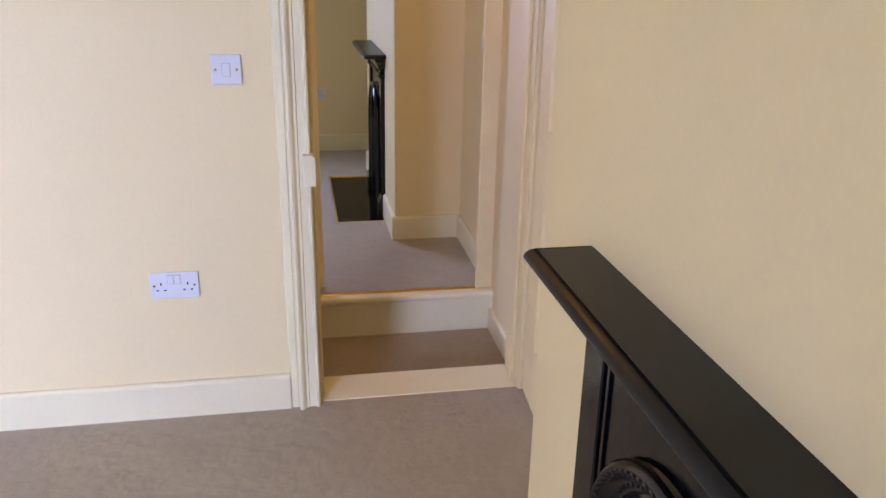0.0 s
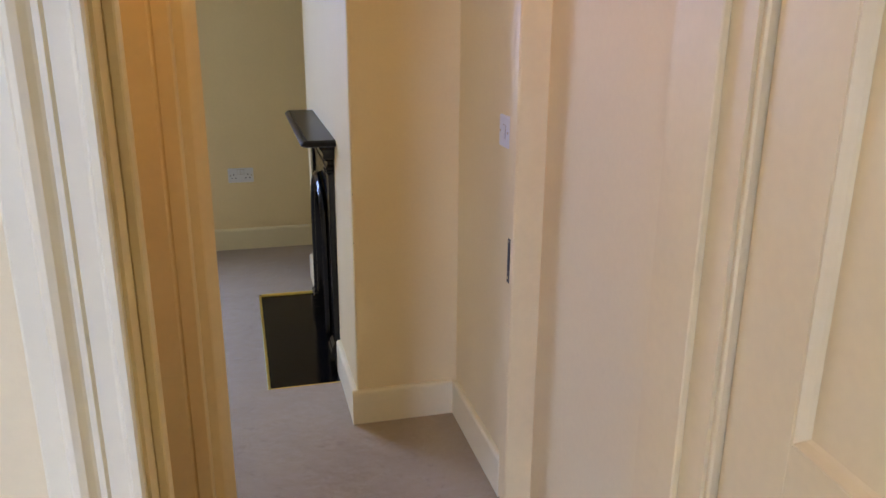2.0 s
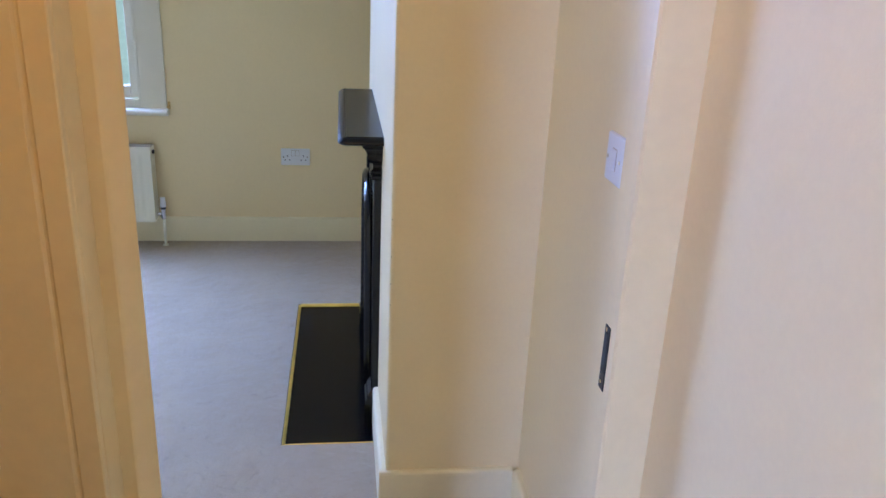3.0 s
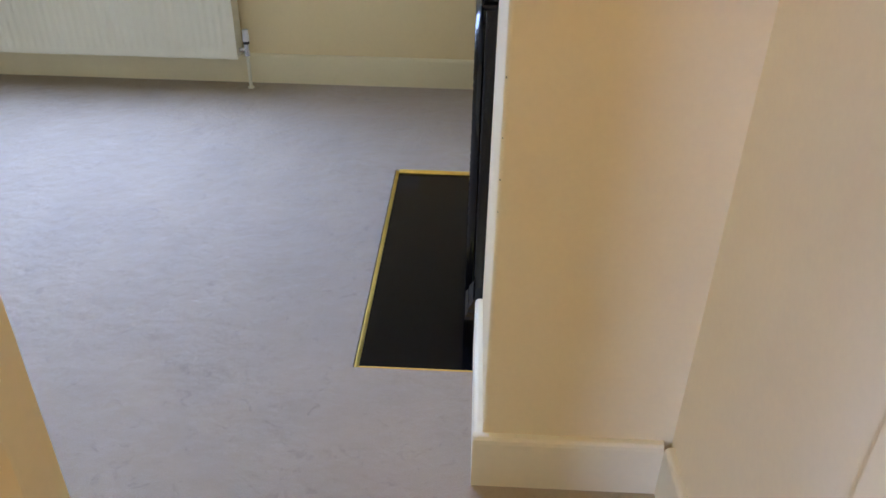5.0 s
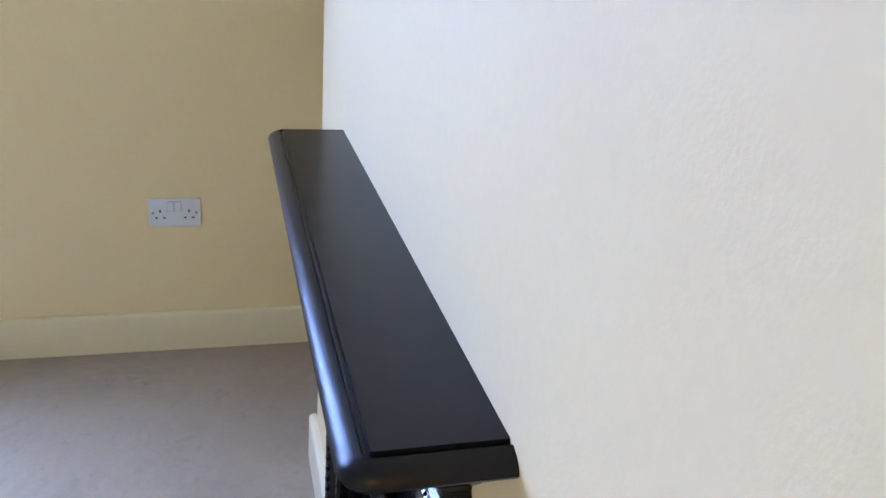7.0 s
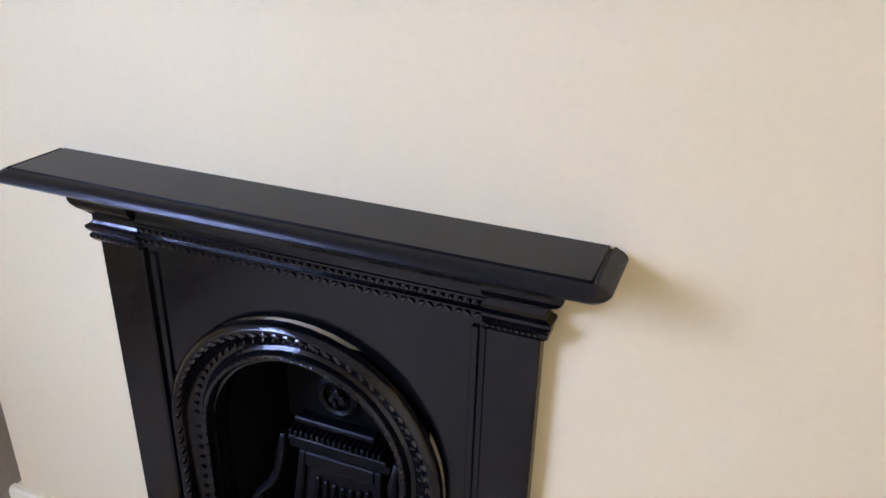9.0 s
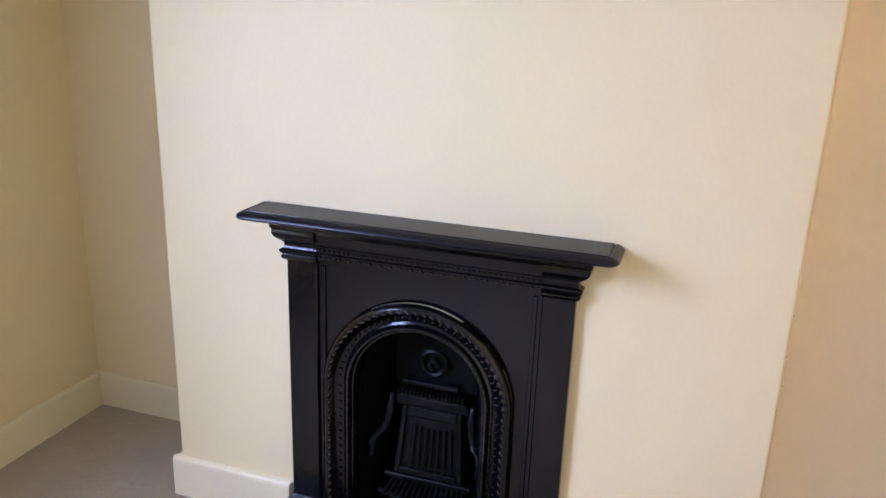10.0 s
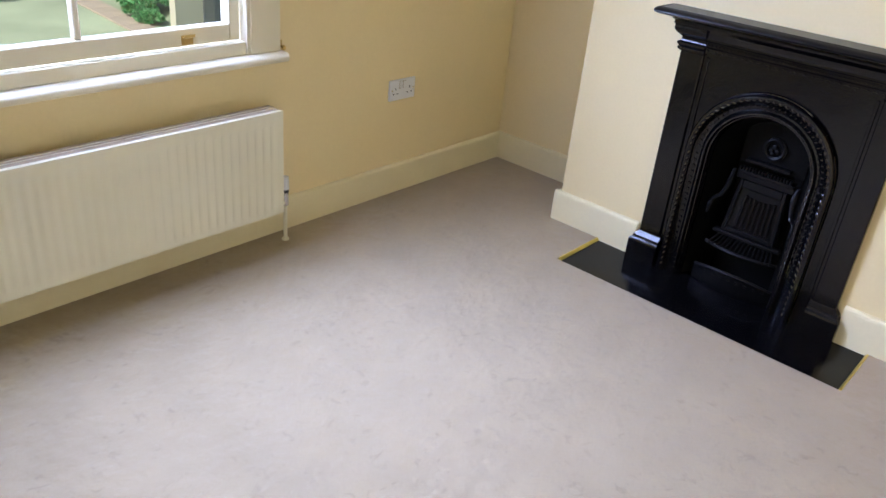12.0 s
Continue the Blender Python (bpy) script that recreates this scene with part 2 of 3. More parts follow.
def breast(name, y0, y1, yc, xf=0.0):
    """A chimney breast with the fireplace opening left in it."""
    bm = bmesh.new()
    pts = ((y0, -0.03), (yc - 0.205, -0.03), (yc - 0.205, 0.70), (yc + 0.205, 0.70), (yc + 0.205, -0.03), (y1, -0.03), (y1, H), (y0, H))
    a, b = [[bm.verts.new((x, y, z)) for y, z in pts] for x in (xf, XR)]
    bm.faces.new(a)
    bm.faces.new(b[::-1])
    for k in range(8):
        bm.faces.new((a[k], b[k], b[(k + 1) % 8], a[(k + 1) % 8]))
    bm.edges.ensure_lookup_table()
    corners = [e for e in bm.edges if all(v in (a[0], a[7]) for v in e.verts) or all(v in (a[5], a[6]) for v in e.verts)]
    bmesh.ops.bevel(bm, geom=corners, offset=0.010, segments=4, affect="EDGES", profile=0.5)
    tagged(part(name, bm, PAINT, smooth=True), "cream painted chimney breast round the fireplace", "wall", kind="structure")
    structure(name + "_recess", FIREBOX_BLACK, "fireplace recess coloured near black for its shade", "wall", (0.20, XR - 0.002, yc - 0.2045, yc + 0.2045, -0.03, 0.699))


FC = 0.832          # middle of the back bedroom's fireplace
FA = FC - 4.09      # and of the first bedroom's
breast("wall_chimney_back", *BRB, FC)
breast("wall_chimney_front", *BRA, FA + 0.03, 0.024)
chips = bmesh.new()
for k, (z, size) in enumerate(((0.832, 0.0022), (0.737, 0.0016), (0.667, 0.002), (0.610, 0.0014))):
    bump_ball(chips, (0.0032, 0.0028, z), size * 0.5, size * 0.5, size)
tagged(part("paint_chips", chips, DARK), "tiny dark chips in the paint of the chimney corner", "paint chips", kind="stuff")
structure("ceiling", CEILING, "white painted ceiling", "ceiling", (XL - 0.2, XR + 0.2, -6.2, YW + 0.3, H, H + 0.2))


# ---- skirting ----
def skirting(name, x0, y0, x1, y1, z=0.0, h=0.128):
    """Skirting along a wall face from one point to the other, standing out to the left of the way."""
    d = Vector((x1 - x0, y1 - y0, 0))
    length = d.length
    d.normalize()
    o = Vector((-d.y, d.x, 0))
    prof = ((0.0, 0.0), (0.018, 0.0), (0.018, h - 0.014), (0.0165, h - 0.006), (0.012, h - 0.001), (0.008, h), (0.0, h))
    bm = bmesh.new()
    sweep(bm, [[Vector((x0, y0, z)) + d * s + o * a + Vector((0, 0, b)) for a, b in prof] for s in (0.0, length)], closed=True)
    return tagged(part(name, bm, TRIM), "cream gloss painted skirting board", "skirting", kind="structure")


S = 0.018
skirting("baseboard_front_door", AX0 - 0.1005, YA, XL, YA)          # faces the first bedroom: drawn towards the left
skirting("baseboard_landing", XR, -1.5, XR, YB - 0.06, LAND, 0.105)
skirting("baseboard_back_door_side", XR, YB2, XR, 0.0 - S)
skirting("baseboard_breast_side", XR - S, 0.0, -S, 0.0)
skirting("baseboard_breast_near", 0.0, 0.0, 0.0, FC - 0.392, -0.0095, 0.1375)
skirting("baseboard_breast_far", 0.0, FC + 0.392, 0.0, BRB[1] + S, -0.0095, 0.1375)
skirting("baseboard_breast_return", 0.0, BRB[1], XR - S, BRB[1])
skirting("baseboard_alcove", XR, BRB[1] + S, XR, YW - S)
skirting("baseboard_window", XR, YW, XL, YW)
skirting("baseboard_left", XL, YW - S, XL, YB2)
skirting("baseboard_alcove_front", XR, BRA[1], XR, YA)

# ---- first doorway: lining, architrave, threshold ----
structure("door_lining_front", FRAME, "cream gloss painted door lining", "door frame",
          (AX0 - 0.03, AX0, YA, -1.5, LAND, DOOR_H), (AX1, AX1 + 0.03, YA, -1.5, LAND, DOOR_H), (AX0 - 0.03, AX1 + 0.03, YA + 0.001, -1.501, DOOR_H, DOOR_H + 0.03))
structure("threshold_board", TRIM, "cream painted threshold board above the landing step", "threshold",
          (AX0, AX1, -1.662, -1.492, -0.028, 0.002), (AX0, AX1, -1.66, -1.505, LAND, -0.028), bevel=0.003)
ARCH_PROFILE = ((0.0, 0.0), (0.0, 0.016), (0.003, 0.020), (0.010, 0.020), (0.013, 0.015), (0.016, 0.014), (0.034, 0.014), (0.037, 0.019), (0.043, 0.019),
                (0.046, 0.022), (0.052, 0.031), (0.059, 0.035), (0.065, 0.033), (0.069, 0.026), (0.0695, 0.009), (0.0715, 0.009), (0.0722, 0.013), (0.093, 0.012), (0.096, 0.009), (0.096, 0.0))


def architrave(name, x_in, side, y_face, z0, z1, profile=ARCH_PROFILE, mat=TRIM):
    """An upright moulding beside an opening: side -1 grows to the left, +1 to the right; it stands out towards -y."""
    bm = bmesh.new()
    sweep(bm, [[(x_in + side * a, y_face - b, z) for a, b in profile] for z in (z0, z1)], closed=True)
    return tagged(part(name, bm, mat), "cream gloss painted moulded architrave", "architrave", kind="structure")


architrave("trim_front_left", AX0 - 0.004, -1, YA, 0.0, DOOR_H + 0.1)
structure("trim_front_right", FRAME, "cream gloss painted narrow door edging", "architrave", (AX1 + 0.004, AX1 + 0.075, YA - 0.012, YA - 0.0005, 0.0, DOOR_H + 0.1), bevel=0.003)
structure("door_stop_front", FRAME, "cream gloss painted door stop", "door frame",
                 (AX0, AX0 + 0.012, -1.625, -1.585, 0.002, DOOR_H), (AX1 - 0.012, AX1, -1.625, -1.585, 0.002, DOOR_H), bevel=0.002)
keep = thing("lock_keep", AX0 - 0.004, YA, 0.83, "painted-over box lock keep on the door frame", "lock keep")
part("case", B((-0.022, 0.010, -0.046, 0.004, -0.050, 0.048), bevel=0.003, seg=2), TRIM, keep)
part("lip", B((0.0005, 0.014, -0.052, -0.047, -0.044, 0.042), bevel=0.001), TRIM, keep)

# ---- step up to the back bedroom and its door frame ----
structure("step_riser", TRIM, "cream painted step riser", "step", (BX0 - 0.05, XR, -0.792, -0.75, LAND, -0.031))
nose = bmesh.new()
sweep(nose, [[(x, -0.748 - d, z) for d, z in ((0.0, 0.002), (0.046, 0.002), (0.054, -0.002), (0.058, -0.009), (0.058, -0.020), (0.054, -0.027), (0.046, -0.030), (0.0, -0.030))]
             for x in (BX0 - 0.05, XR)], closed=True)
tagged(part("step_nosing", nose, TRIM, smooth=True), "cream painted rounded step nosing", "step", kind="structure")
bar = bmesh.new()
sweep(bar, [[(x, -0.757 + d, z) for d, z in ((0.0, 0.001), (0.004, 0.006), (0.012, 0.009), (0.022, 0.009), (0.030, 0.006), (0.034, 0.001))]
            for x in (BX0 + 0.03, 0.287)], closed=True)
tagged(part("carpet_bar", bar, BRASS, smooth=True), "brass carpet bar along the doorway edge", "carpet bar")
for name, b in (("left", (BX0 - 0.045, BX0, YB - 0.012, YB2 + 0.012, 0.002, DOOR_H)), ("right", (BX1, XR, YB, YB2 + 0.006, 0.002, DOOR_H)),
                ("edge", (0.288, XR + 0.008, YB - 0.024, YB - 0.0005, 0.002, DOOR_H)), ("head", (BX0 - 0.045, XR, YB - 0.012, YB2 + 0.012, DOOR_H, DOOR_H + 0.045))):
    structure("door_lining_back_" + name, FRAME, "cream gloss painted door lining", "door frame", b, bevel=0.004)
stop_back = bmesh.new()
sweep(stop_back, [[(x, y, z) for x, y in ((BX0, -0.682), (-0.437, -0.682), (-0.433, -0.680), (-0.409, -0.656), (-0.409, -0.652), (BX0, -0.652))] for z in (0.003, DOOR_H)], closed=True)
tagged(part("door_stop_back", stop_back, FRAME), "cream gloss painted chamfered door stop", "door frame", kind="structure")
boards = bmesh.new()
prof = [(-0.4592, 0.0), (-0.4590, 0.0215), (-0.461, 0.0235), (-0.4905, 0.0235), (-0.4945, 0.019), (-0.4975, 0.019), (-0.5015, 0.0235),
        (-0.604, 0.0235), (-0.608, 0.019), (-0.611, 0.019), (-0.615, 0.0235), (-0.716, 0.0235), (-0.720, 0.019), (-0.720, 0.0)]
sweep(boards, [[(x, YB - 0.0005 - d, z) for x, d in prof] for z in (LAND, DOOR_H + 0.1)], closed=True)
tagged(part("trim_back_left", boards, FRAME), "cream gloss painted grooved architrave boards", "architrave", kind="structure")
strike = thing("strike_plate", BX1, -0.575, 0.762, "dark metal strike plate let into the door frame", "strike plate")
part("plate", B((-0.002, 0.001, -0.011, 0.013, -0.062, 0.062), bevel=0.001), AGED, strike, "dark aged metal plate")
part("latch_hole", B((-0.003, -0.0021, -0.007, 0.009, -0.026, 0.050)), DARK, strike, "dark latch opening")
part("screw", tube(bmesh.new(), (-0.0035, 0.001, -0.046), (-0.001, 0.001, -0.046), 0.004), CHROME, strike)
part("screw", tube(bmesh.new(), (-0.0035, 0.001, 0.056), (-0.001, 0.001, 0.056), 0.004), CHROME, strike)


# ---- the open panelled door ----
def panel_door(x, y, turn):
    """A four-panel leaf, hinged at its origin and reaching along its own -y, its face towards -x."""
    w, h, t = 0.775, 2.0, 0.04
    d = thing("door_front", x, y, 0.008, "open cream gloss painted four-panel door folded back beside the chimney breast", "door", kind="structure")
    d.rotation_euler = (0, 0, radians(turn))
    cols = ((0.128, 0.355), (0.475, 0.690))
    rows = ((0.20, 0.71), (0.945, 1.88))
    ys = [0.0, cols[0][0], cols[0][1], cols[1][0], cols[1][1], w]
    for a, b in ((0, 1), (4, 5)):
        part("stile", B((0, t, -ys[b], -ys[a], 0, h), bevel=0.002), FRAME, d)
    for a, b in ((0.0, 0.20), (0.71, 0.945), (1.88, h)):
        part("rail", B((0.0005, t - 0.0005, -ys[4], -ys[1], a, b)), FRAME, d)
    for a, b in rows:
        part("muntin", B((0.0005, t - 0.0005, -ys[3], -ys[2], a, b)), FRAME, d)
        for c0, c1 in cols:
            p = part("panel", B((0.013, 0.027, -c1, -c0, a, b)), FRAME, d)
            m = bmesh.new()
            prof = ((0.0, 0.001), (0.002, -0.001), (0.005, -0.001), (0.008, 0.003), (0.012, 0.009), (0.016, 0.0128))
            sweep(m, [[(dx, -(c0 + e if yy == 0 else c1 - e), a + e if zz == 0 else b - e) for e, dx in prof]
                      for yy, zz in ((0, 0), (1, 0), (1, 1), (0, 1), (0, 0))])
            part("moulding", m, FRAME, p)
    return d


panel_door(0.250, -1.692, -3.6)


# ---- fireplace ----
def shelf_outline(inset, hw=0.465, depth=0.140, r=0.026):
    """The mantel shelf's outline from its wall corner round the front to the other, drawn in by inset."""
    pts = [(0.0, hw - inset)]
    rr = max(r - inset, 0.002)
    ex = -(depth - inset - rr)
    ey = hw - inset - rr
    pts += [(ex - rr * math.sin(a), ey + rr * math.cos(a)) for a in (radians(18 * i) for i in range(6))]
    return pts + [(x, -y) for x, y in pts[::-1]]


def arch_stations(zs, corner):
    """Ways across the arch moulding: a function of the radius for each step along it."""
    legs = [-0.010, 0.08, 0.16, 0.24, 0.32, 0.40]
    o = 0.016
    out = [(lambda r, z=z: (o - r, z)) for z in legs]
    angs = sorted(set([round(180 - 7.5 * i, 3) for i in range(25)] + [corner, 180 - corner]), reverse=True)
    out += [(lambda r, a=radians(a): (o + r * math.cos(a), zs + r * math.sin(a))) for a in angs]
    return out + [(lambda r, z=z: (o + r, z)) for z in legs[::-1]], [None] * 6 + angs + [None] * 6


def fireplace(x, y):
    f = thing("fireplace", x + 0.012, y, 0, "black painted cast iron fireplace with arched opening and mantel shelf", "fireplace", "pair of fireplaces")
    # shelf
    bm = bmesh.new()
    layers = ((0.922, 0.030), (0.923, 0.018), (0.925, 0.010), (0.928, 0.003), (0.932, 0.0), (0.937, 0.002), (0.942, 0.008), (0.945, 0.0145),
              (0.9462, 0.018), (0.9428, 0.0205), (0.9425, 0.0240), (0.9468, 0.0250))
    rows = [[(px, py, z) for px, py in shelf_outline(i)] for z, i in layers]
    sweep(bm, rows, closed=True)
    part("mantel_shelf", bm, SHELF, f, "black satin moulded shelf", smooth=True)
    # bed mould under the shelf, stepped
    bm = bmesh.new()
    prof = ((0.070, 0.9225), (0.070, 0.909), (0.064, 0.905), (0.060, 0.897), (0.050, 0.884), (0.045, 0.872), (0.043, 0.863), (0.043, 0.856), (0.037, 0.856), (0.0, 0.856))
    rows = []
    for d, z in prof:
        hw = 0.375 + max(d - 0.038, 0) * 1.25
        rows.append([(-0.0, -hw, z), (-d, -hw, z), (-d, hw, z), (-0.0, hw, z)])
    sweep(bm, rows, closed=True)
    part("cornice", bm, IRON, f)
    # frieze band between the capitals
    bm = bmesh.new()
    bx(bm, -0.036, 0.0, -0.292, 0.292, 0.812, 0.8555)
    bx(bm, -0.043, -0.0362, -0.292, 0.292, 0.848, 0.8553, 0.002)
    bx(bm, -0.042, -0.0362, -0.292, 0.292, 0.830, 0.834, 0.001)
    part("frieze", bm, IRON, f)
    bm = bmesh.new()
    for i in range(44):
        u = -0.281 + i * 0.562 / 43
        bump_ball(bm, (-0.0368, u, 0.8415), 0.0045, 0.0040, 0.0042)
    for i in range(42):
        u = -0.280 + i * 0.56 / 41
        bump_ball(bm, (-0.0362, u, 0.8225), 0.0042, 0.0062, 0.0045, Matrix.Rotation(radians(35 if i % 2 else -35), 4, "X"))
    tagged(part("bead_moulding", bm, IRON_SHINE, f, "cast bead and leaf moulding", smooth=True), kind="stuff")
    # pilasters with capitals and feet
    for s in (-1, 1):
        a, b = sorted((s * 0.291, 0.376 if s > 0 else -0.369))
        pil = part("pilaster", B((-0.0345, 0.0, a, b, 0.106, 0.812), bevel=0.003), IRON, f)
        cap = bmesh.new()
        rows = []
        for g, z in ((0.001, 0.804), (0.006, 0.807), (0.011, 0.812), (0.011, 0.818), (0.007, 0.821), (0.011, 0.824), (0.015, 0.829), (0.015, 0.834),
                     (0.007, 0.838), (0.004, 0.843), (0.004, 0.852), (0.012, 0.858), (0.021, 0.864), (0.028, 0.872), (0.031, 0.880), (0.029, 0.888), (0.034, 0.894), (0.034, 0.9005)):
            lo, hi = (a - (g if s < 0 else 0.002), b + (g if s > 0 else 0.002))
            rows.append([(0.0, lo, z), (-0.035 - g * 0.7, lo, z), (-0.035 - g * 0.7, hi, z), (0.0, hi, z)])
        sweep(cap, rows, closed=True)
        c = part("capital", cap, IRON, pil)
        orn = bmesh.new()
        for i in range(9):
            bump_ball(orn, (-0.0425, a + 0.006 + i * (b - a - 0.012) / 8, 0.8155), 0.005, 0.0050, 0.0045)
        tagged(part("leaf_band", orn, IRON_SHINE, pil, smooth=True), kind="stuff")
        foot = bmesh.new()
        rows = []
        for g, z in ((0.032, -0.010), (0.032, 0.066), (0.029, 0.074), (0.020, 0.081), (0.018, 0.090), (0.010, 0.098), (0.002, 0.106), (0.0, 0.112)):
            lo, hi = (a - (g * 0.85 if s < 0 else 0.006), b + (g * 0.85 if s > 0 else 0.006))
            rows.append([(0.0, lo, z), (-0.0325 - g * 0.72, lo, z), (-0.0325 - g * 0.72, hi, z), (0.0, hi, z)])
        sweep(foot, rows, closed=True)
        part("foot", foot, IRON, pil)
        part("groove_strip", B((-0.030, -0.024, *sorted((s * 0.270, s * 0.280)), -0.01, 0.80), bevel=0.001), IRON, f)
    # face plate round the arch
    zs, hw, top = 0.482, 0.2925, 0.8125
    corner = round(math.degrees(math.atan2(top - zs, hw)), 3)
    st, angs = arch_stations(zs, corner)
    bm = bmesh.new()
    rows = []
    for g, a in zip(st, angs):
        if a is None:
            u, z = g(1.0)
            outer = (math.copysign(hw, u), z)
        else:
            c, s_ = math.cos(radians(a)), math.sin(radians(a))
            k = min(hw / max(abs(c), 1e-6), (top - zs) / max(s_, 1e-6))
            outer = (k * c, zs + k * s_)
        inner = g(0.254)
        rows.append([(-0.025, outer[0], outer[1]), (-0.025, inner[0], inner[1])])
    sweep(bm, rows)
    part("face_plate", bm, IRON, f)
    # arch moulding, then the splayed reveal
    prof = ((0.256, 0.042), (0.255, 0.049), (0.251, 0.055), (0.245, 0.059), (0.238, 0.058), (0.232, 0.053), (0.229, 0.047), (0.225, 0.041), (0.214, 0.033),
            (0.204, 0.031), (0.198, 0.035), (0.196, 0.043), (0.191, 0.048), (0.185, 0.047), (0.182, 0.041), (0.180, 0.034), (0.176, 0.034), (0.174, 0.026), (0.170, 0.020), (0.168, 0.006))
    bm = bmesh.new()
    sweep(bm, [[(0.005 - d, *g(r)) for r, d in prof] for g in st])
    part("arch_moulding", bm, IRON, f, smooth=True)
    bm = bmesh.new()
    path = []
    for z in [0.02 + 0.0225 * i for i in range(21)]:
        path.append((-1, z, None))
    for i in range(1, 34):
        path.append((0, 0, 180 - i * 180 / 34))
    for z in [0.02 + 0.0225 * i for i in range(21)][::-1]:
        path.append((1, z, None))
    orn2 = bmesh.new()
    for i, (s, z, a) in enumerate(path):
        for bmx, r, dd, (ra, rb, rc) in ((bm, 0.237, 0.0505, (0.006, 0.0060, 0.0105)), (orn2, 0.2145, 0.029, (0.004, 0.0065, 0.0035)), (orn2, 0.1885, 0.0425, (0.003, 0.003, 0.004))):
            if a is None:
                c, rot = (-dd, 0.016 + s * r, z), Matrix.Rotation(radians(24 * s), 4, "X")
            else:
                ar = radians(a)
                c, rot = (-dd, 0.016 + r * math.cos(ar), zs + r * math.sin(ar)), Matrix.Rotation(ar + radians(20), 4, "X")
            bump_ball(bmx, c, ra, rb, rc, rot)
    tagged(part("leaf_border", bm, IRON_SHINE, f, "cast leaf border round the arch", smooth=True), kind="stuff")
    tagged(part("inner_bead_border", orn2, IRON_SHINE, f, "cast bead border round the arch", smooth=True), kind="stuff")
    # firebox: splayed cheeks, arched throat and back
    bm = bmesh.new()
    sweep(bm, [[(-0.001, *g(0.168)), (0.05, *g(0.150)), (0.14, *g(0.118))] for g in st])
    part("firebox", bm, FIREBOX_BLACK, f, "iron firebox coloured near black for its shade", smooth=True)
    part("firebox_back", B((0.14, 0.15, -0.125, 0.125, -0.01, 0.66)), FIREBOX_BLACK, f)
    # hood plate with medallion
    bm = bmesh.new()
    rows = [[(0.075 + 0.004 * abs(u) / 0.1 * 2, u, z) for u in (-0.115, -0.06, 0.0, 0.06, 0.115)] for z in (0.455, 0.62)]
    sweep(bm, rows)
    hood = part("hood_plate", bm, FIREBOX_BLACK, f)
    med = bmesh.new()
    ring = 20
    rows = [[(0.071 - 0.008 * math.cos(b), (0.034 + 0.008 * math.sin(b)) * math.cos(a) + 0.004, 0.533 + (0.034 + 0.008 * math.sin(b)) * math.sin(a))
             for b in (radians(60 * j) for j in range(6))] for a in (2 * math.pi * i / ring for i in range(ring + 1))]
    sweep(med, rows, closed=True, cap=False)
    for du, dz, s in ((0.0, 0.008, 0.011), (0.010, -0.006, 0.009), (-0.010, -0.004, 0.010), (0.004, -0.016, 0.008)):
        bump_ball(med, (0.068, 0.004 + du, 0.533 + dz), s * 0.8, s, s)
    part("medallion", med, IRON_DULL, hood, "raised round medallion", smooth=True)
    part("hood_ledge", B((0.052, 0.08, -0.075, 0.085, 0.468, 0.480), bevel=0.003), IRON_DULL, hood)
    dent = bmesh.new()
    bx(dent, 0.050, 0.085, -0.098, 0.100, 0.425, 0.436, 0.002)
    for i in range(17):
        u = -0.088 + i * 0.0112
        bx(dent, 0.049, 0.072, u, u + 0.0062, 0.4365, 0.450, 0.0012)
    tagged(part("dentil_band", dent, IRON_DULL, hood, "row of small cast teeth"), kind="stuff")
    bx0 = bmesh.new()
    bx(bx0, 0.058, 0.085, -0.104, 0.104, 0.402, 0.4245, 0.003)
    part("hood_band", bx0, IRON_DULL, hood)
    # fluted fireback cover, leaning out towards its foot
    def lean(u0, u1, z0, z1, d0, d1, bev=0.0025):
        """A slab on the leaning plane, d standing proud of it."""
        m = bx(bmesh.new(), -d1, -d0, u0, u1, z0, z1, bev)
        for v in m.verts:
            w = (0.40 - v.co.z) / 0.19
            v.co.x += 0.070 - 0.026 * w
            v.co.y *= 0.88 + 0.16 * w
        return m
    cover = part("fireback_cover", lean(-0.095, 0.095, 0.205, 0.400, -0.02, 0.0), IRON_DULL, f, "fluted cast fireback cover")
    for b in ((-0.095, -0.080, 0.205, 0.400), (0.080, 0.095, 0.205, 0.400), (-0.0795, 0.0795, 0.372, 0.400), (-0.0795, 0.0795, 0.205, 0.222)):
        part("border_strip", lean(*b, 0.001, 0.012), IRON_DULL, cover)
    for i in range(7):
        u = -0.066 + i * 0.0185
        part("flute", lean(u, u + 0.010, 0.232, 0.352 - 0.010 * math.cos((i - 3) / 3.0 * 1.4), 0.001, 0.008, 0.003), IRON_DULL, cover)
    knobs = bmesh.new()
    for i in range(7):
        bump_ball(knobs, (0.032, (-0.061 + i * 0.0185) * 1.03, 0.230), 0.006, 0.005, 0.005)
    tagged(part("knob_row", knobs, IRON_DULL, f, smooth=True), kind="stuff")
    # grate: front bar and fanned bars
    part("grate_ledge", B((0.030, 0.06, -0.125, 0.125, 0.186, 0.200), bevel=0.003), IRON_DULL, f)
    for i in range(15):
        u = -0.105 + i * 0.015
        part("grate_bar", tube(bmesh.new(), (0.045, u * 0.92, 0.186), (-0.008, u * 1.12, 0.150), 0.0034, n=8), FIREBOX_BLACK, f, smooth=True)
    rail = bmesh.new()
    rows = []
    for i in range(13):
        a = -1 + 2 * i / 12
        u, xx = a * 0.135, -0.012 + 0.030 * a * a
        rows.append([(xx + 0.006 * math.cos(b), u, 0.148 + 0.007 * math.sin(b)) for b in (radians(60 * j) for j in range(6))])
    sweep(rail, rows, closed=True)
    part("grate_rail", rail, IRON_DULL, f, smooth=True)
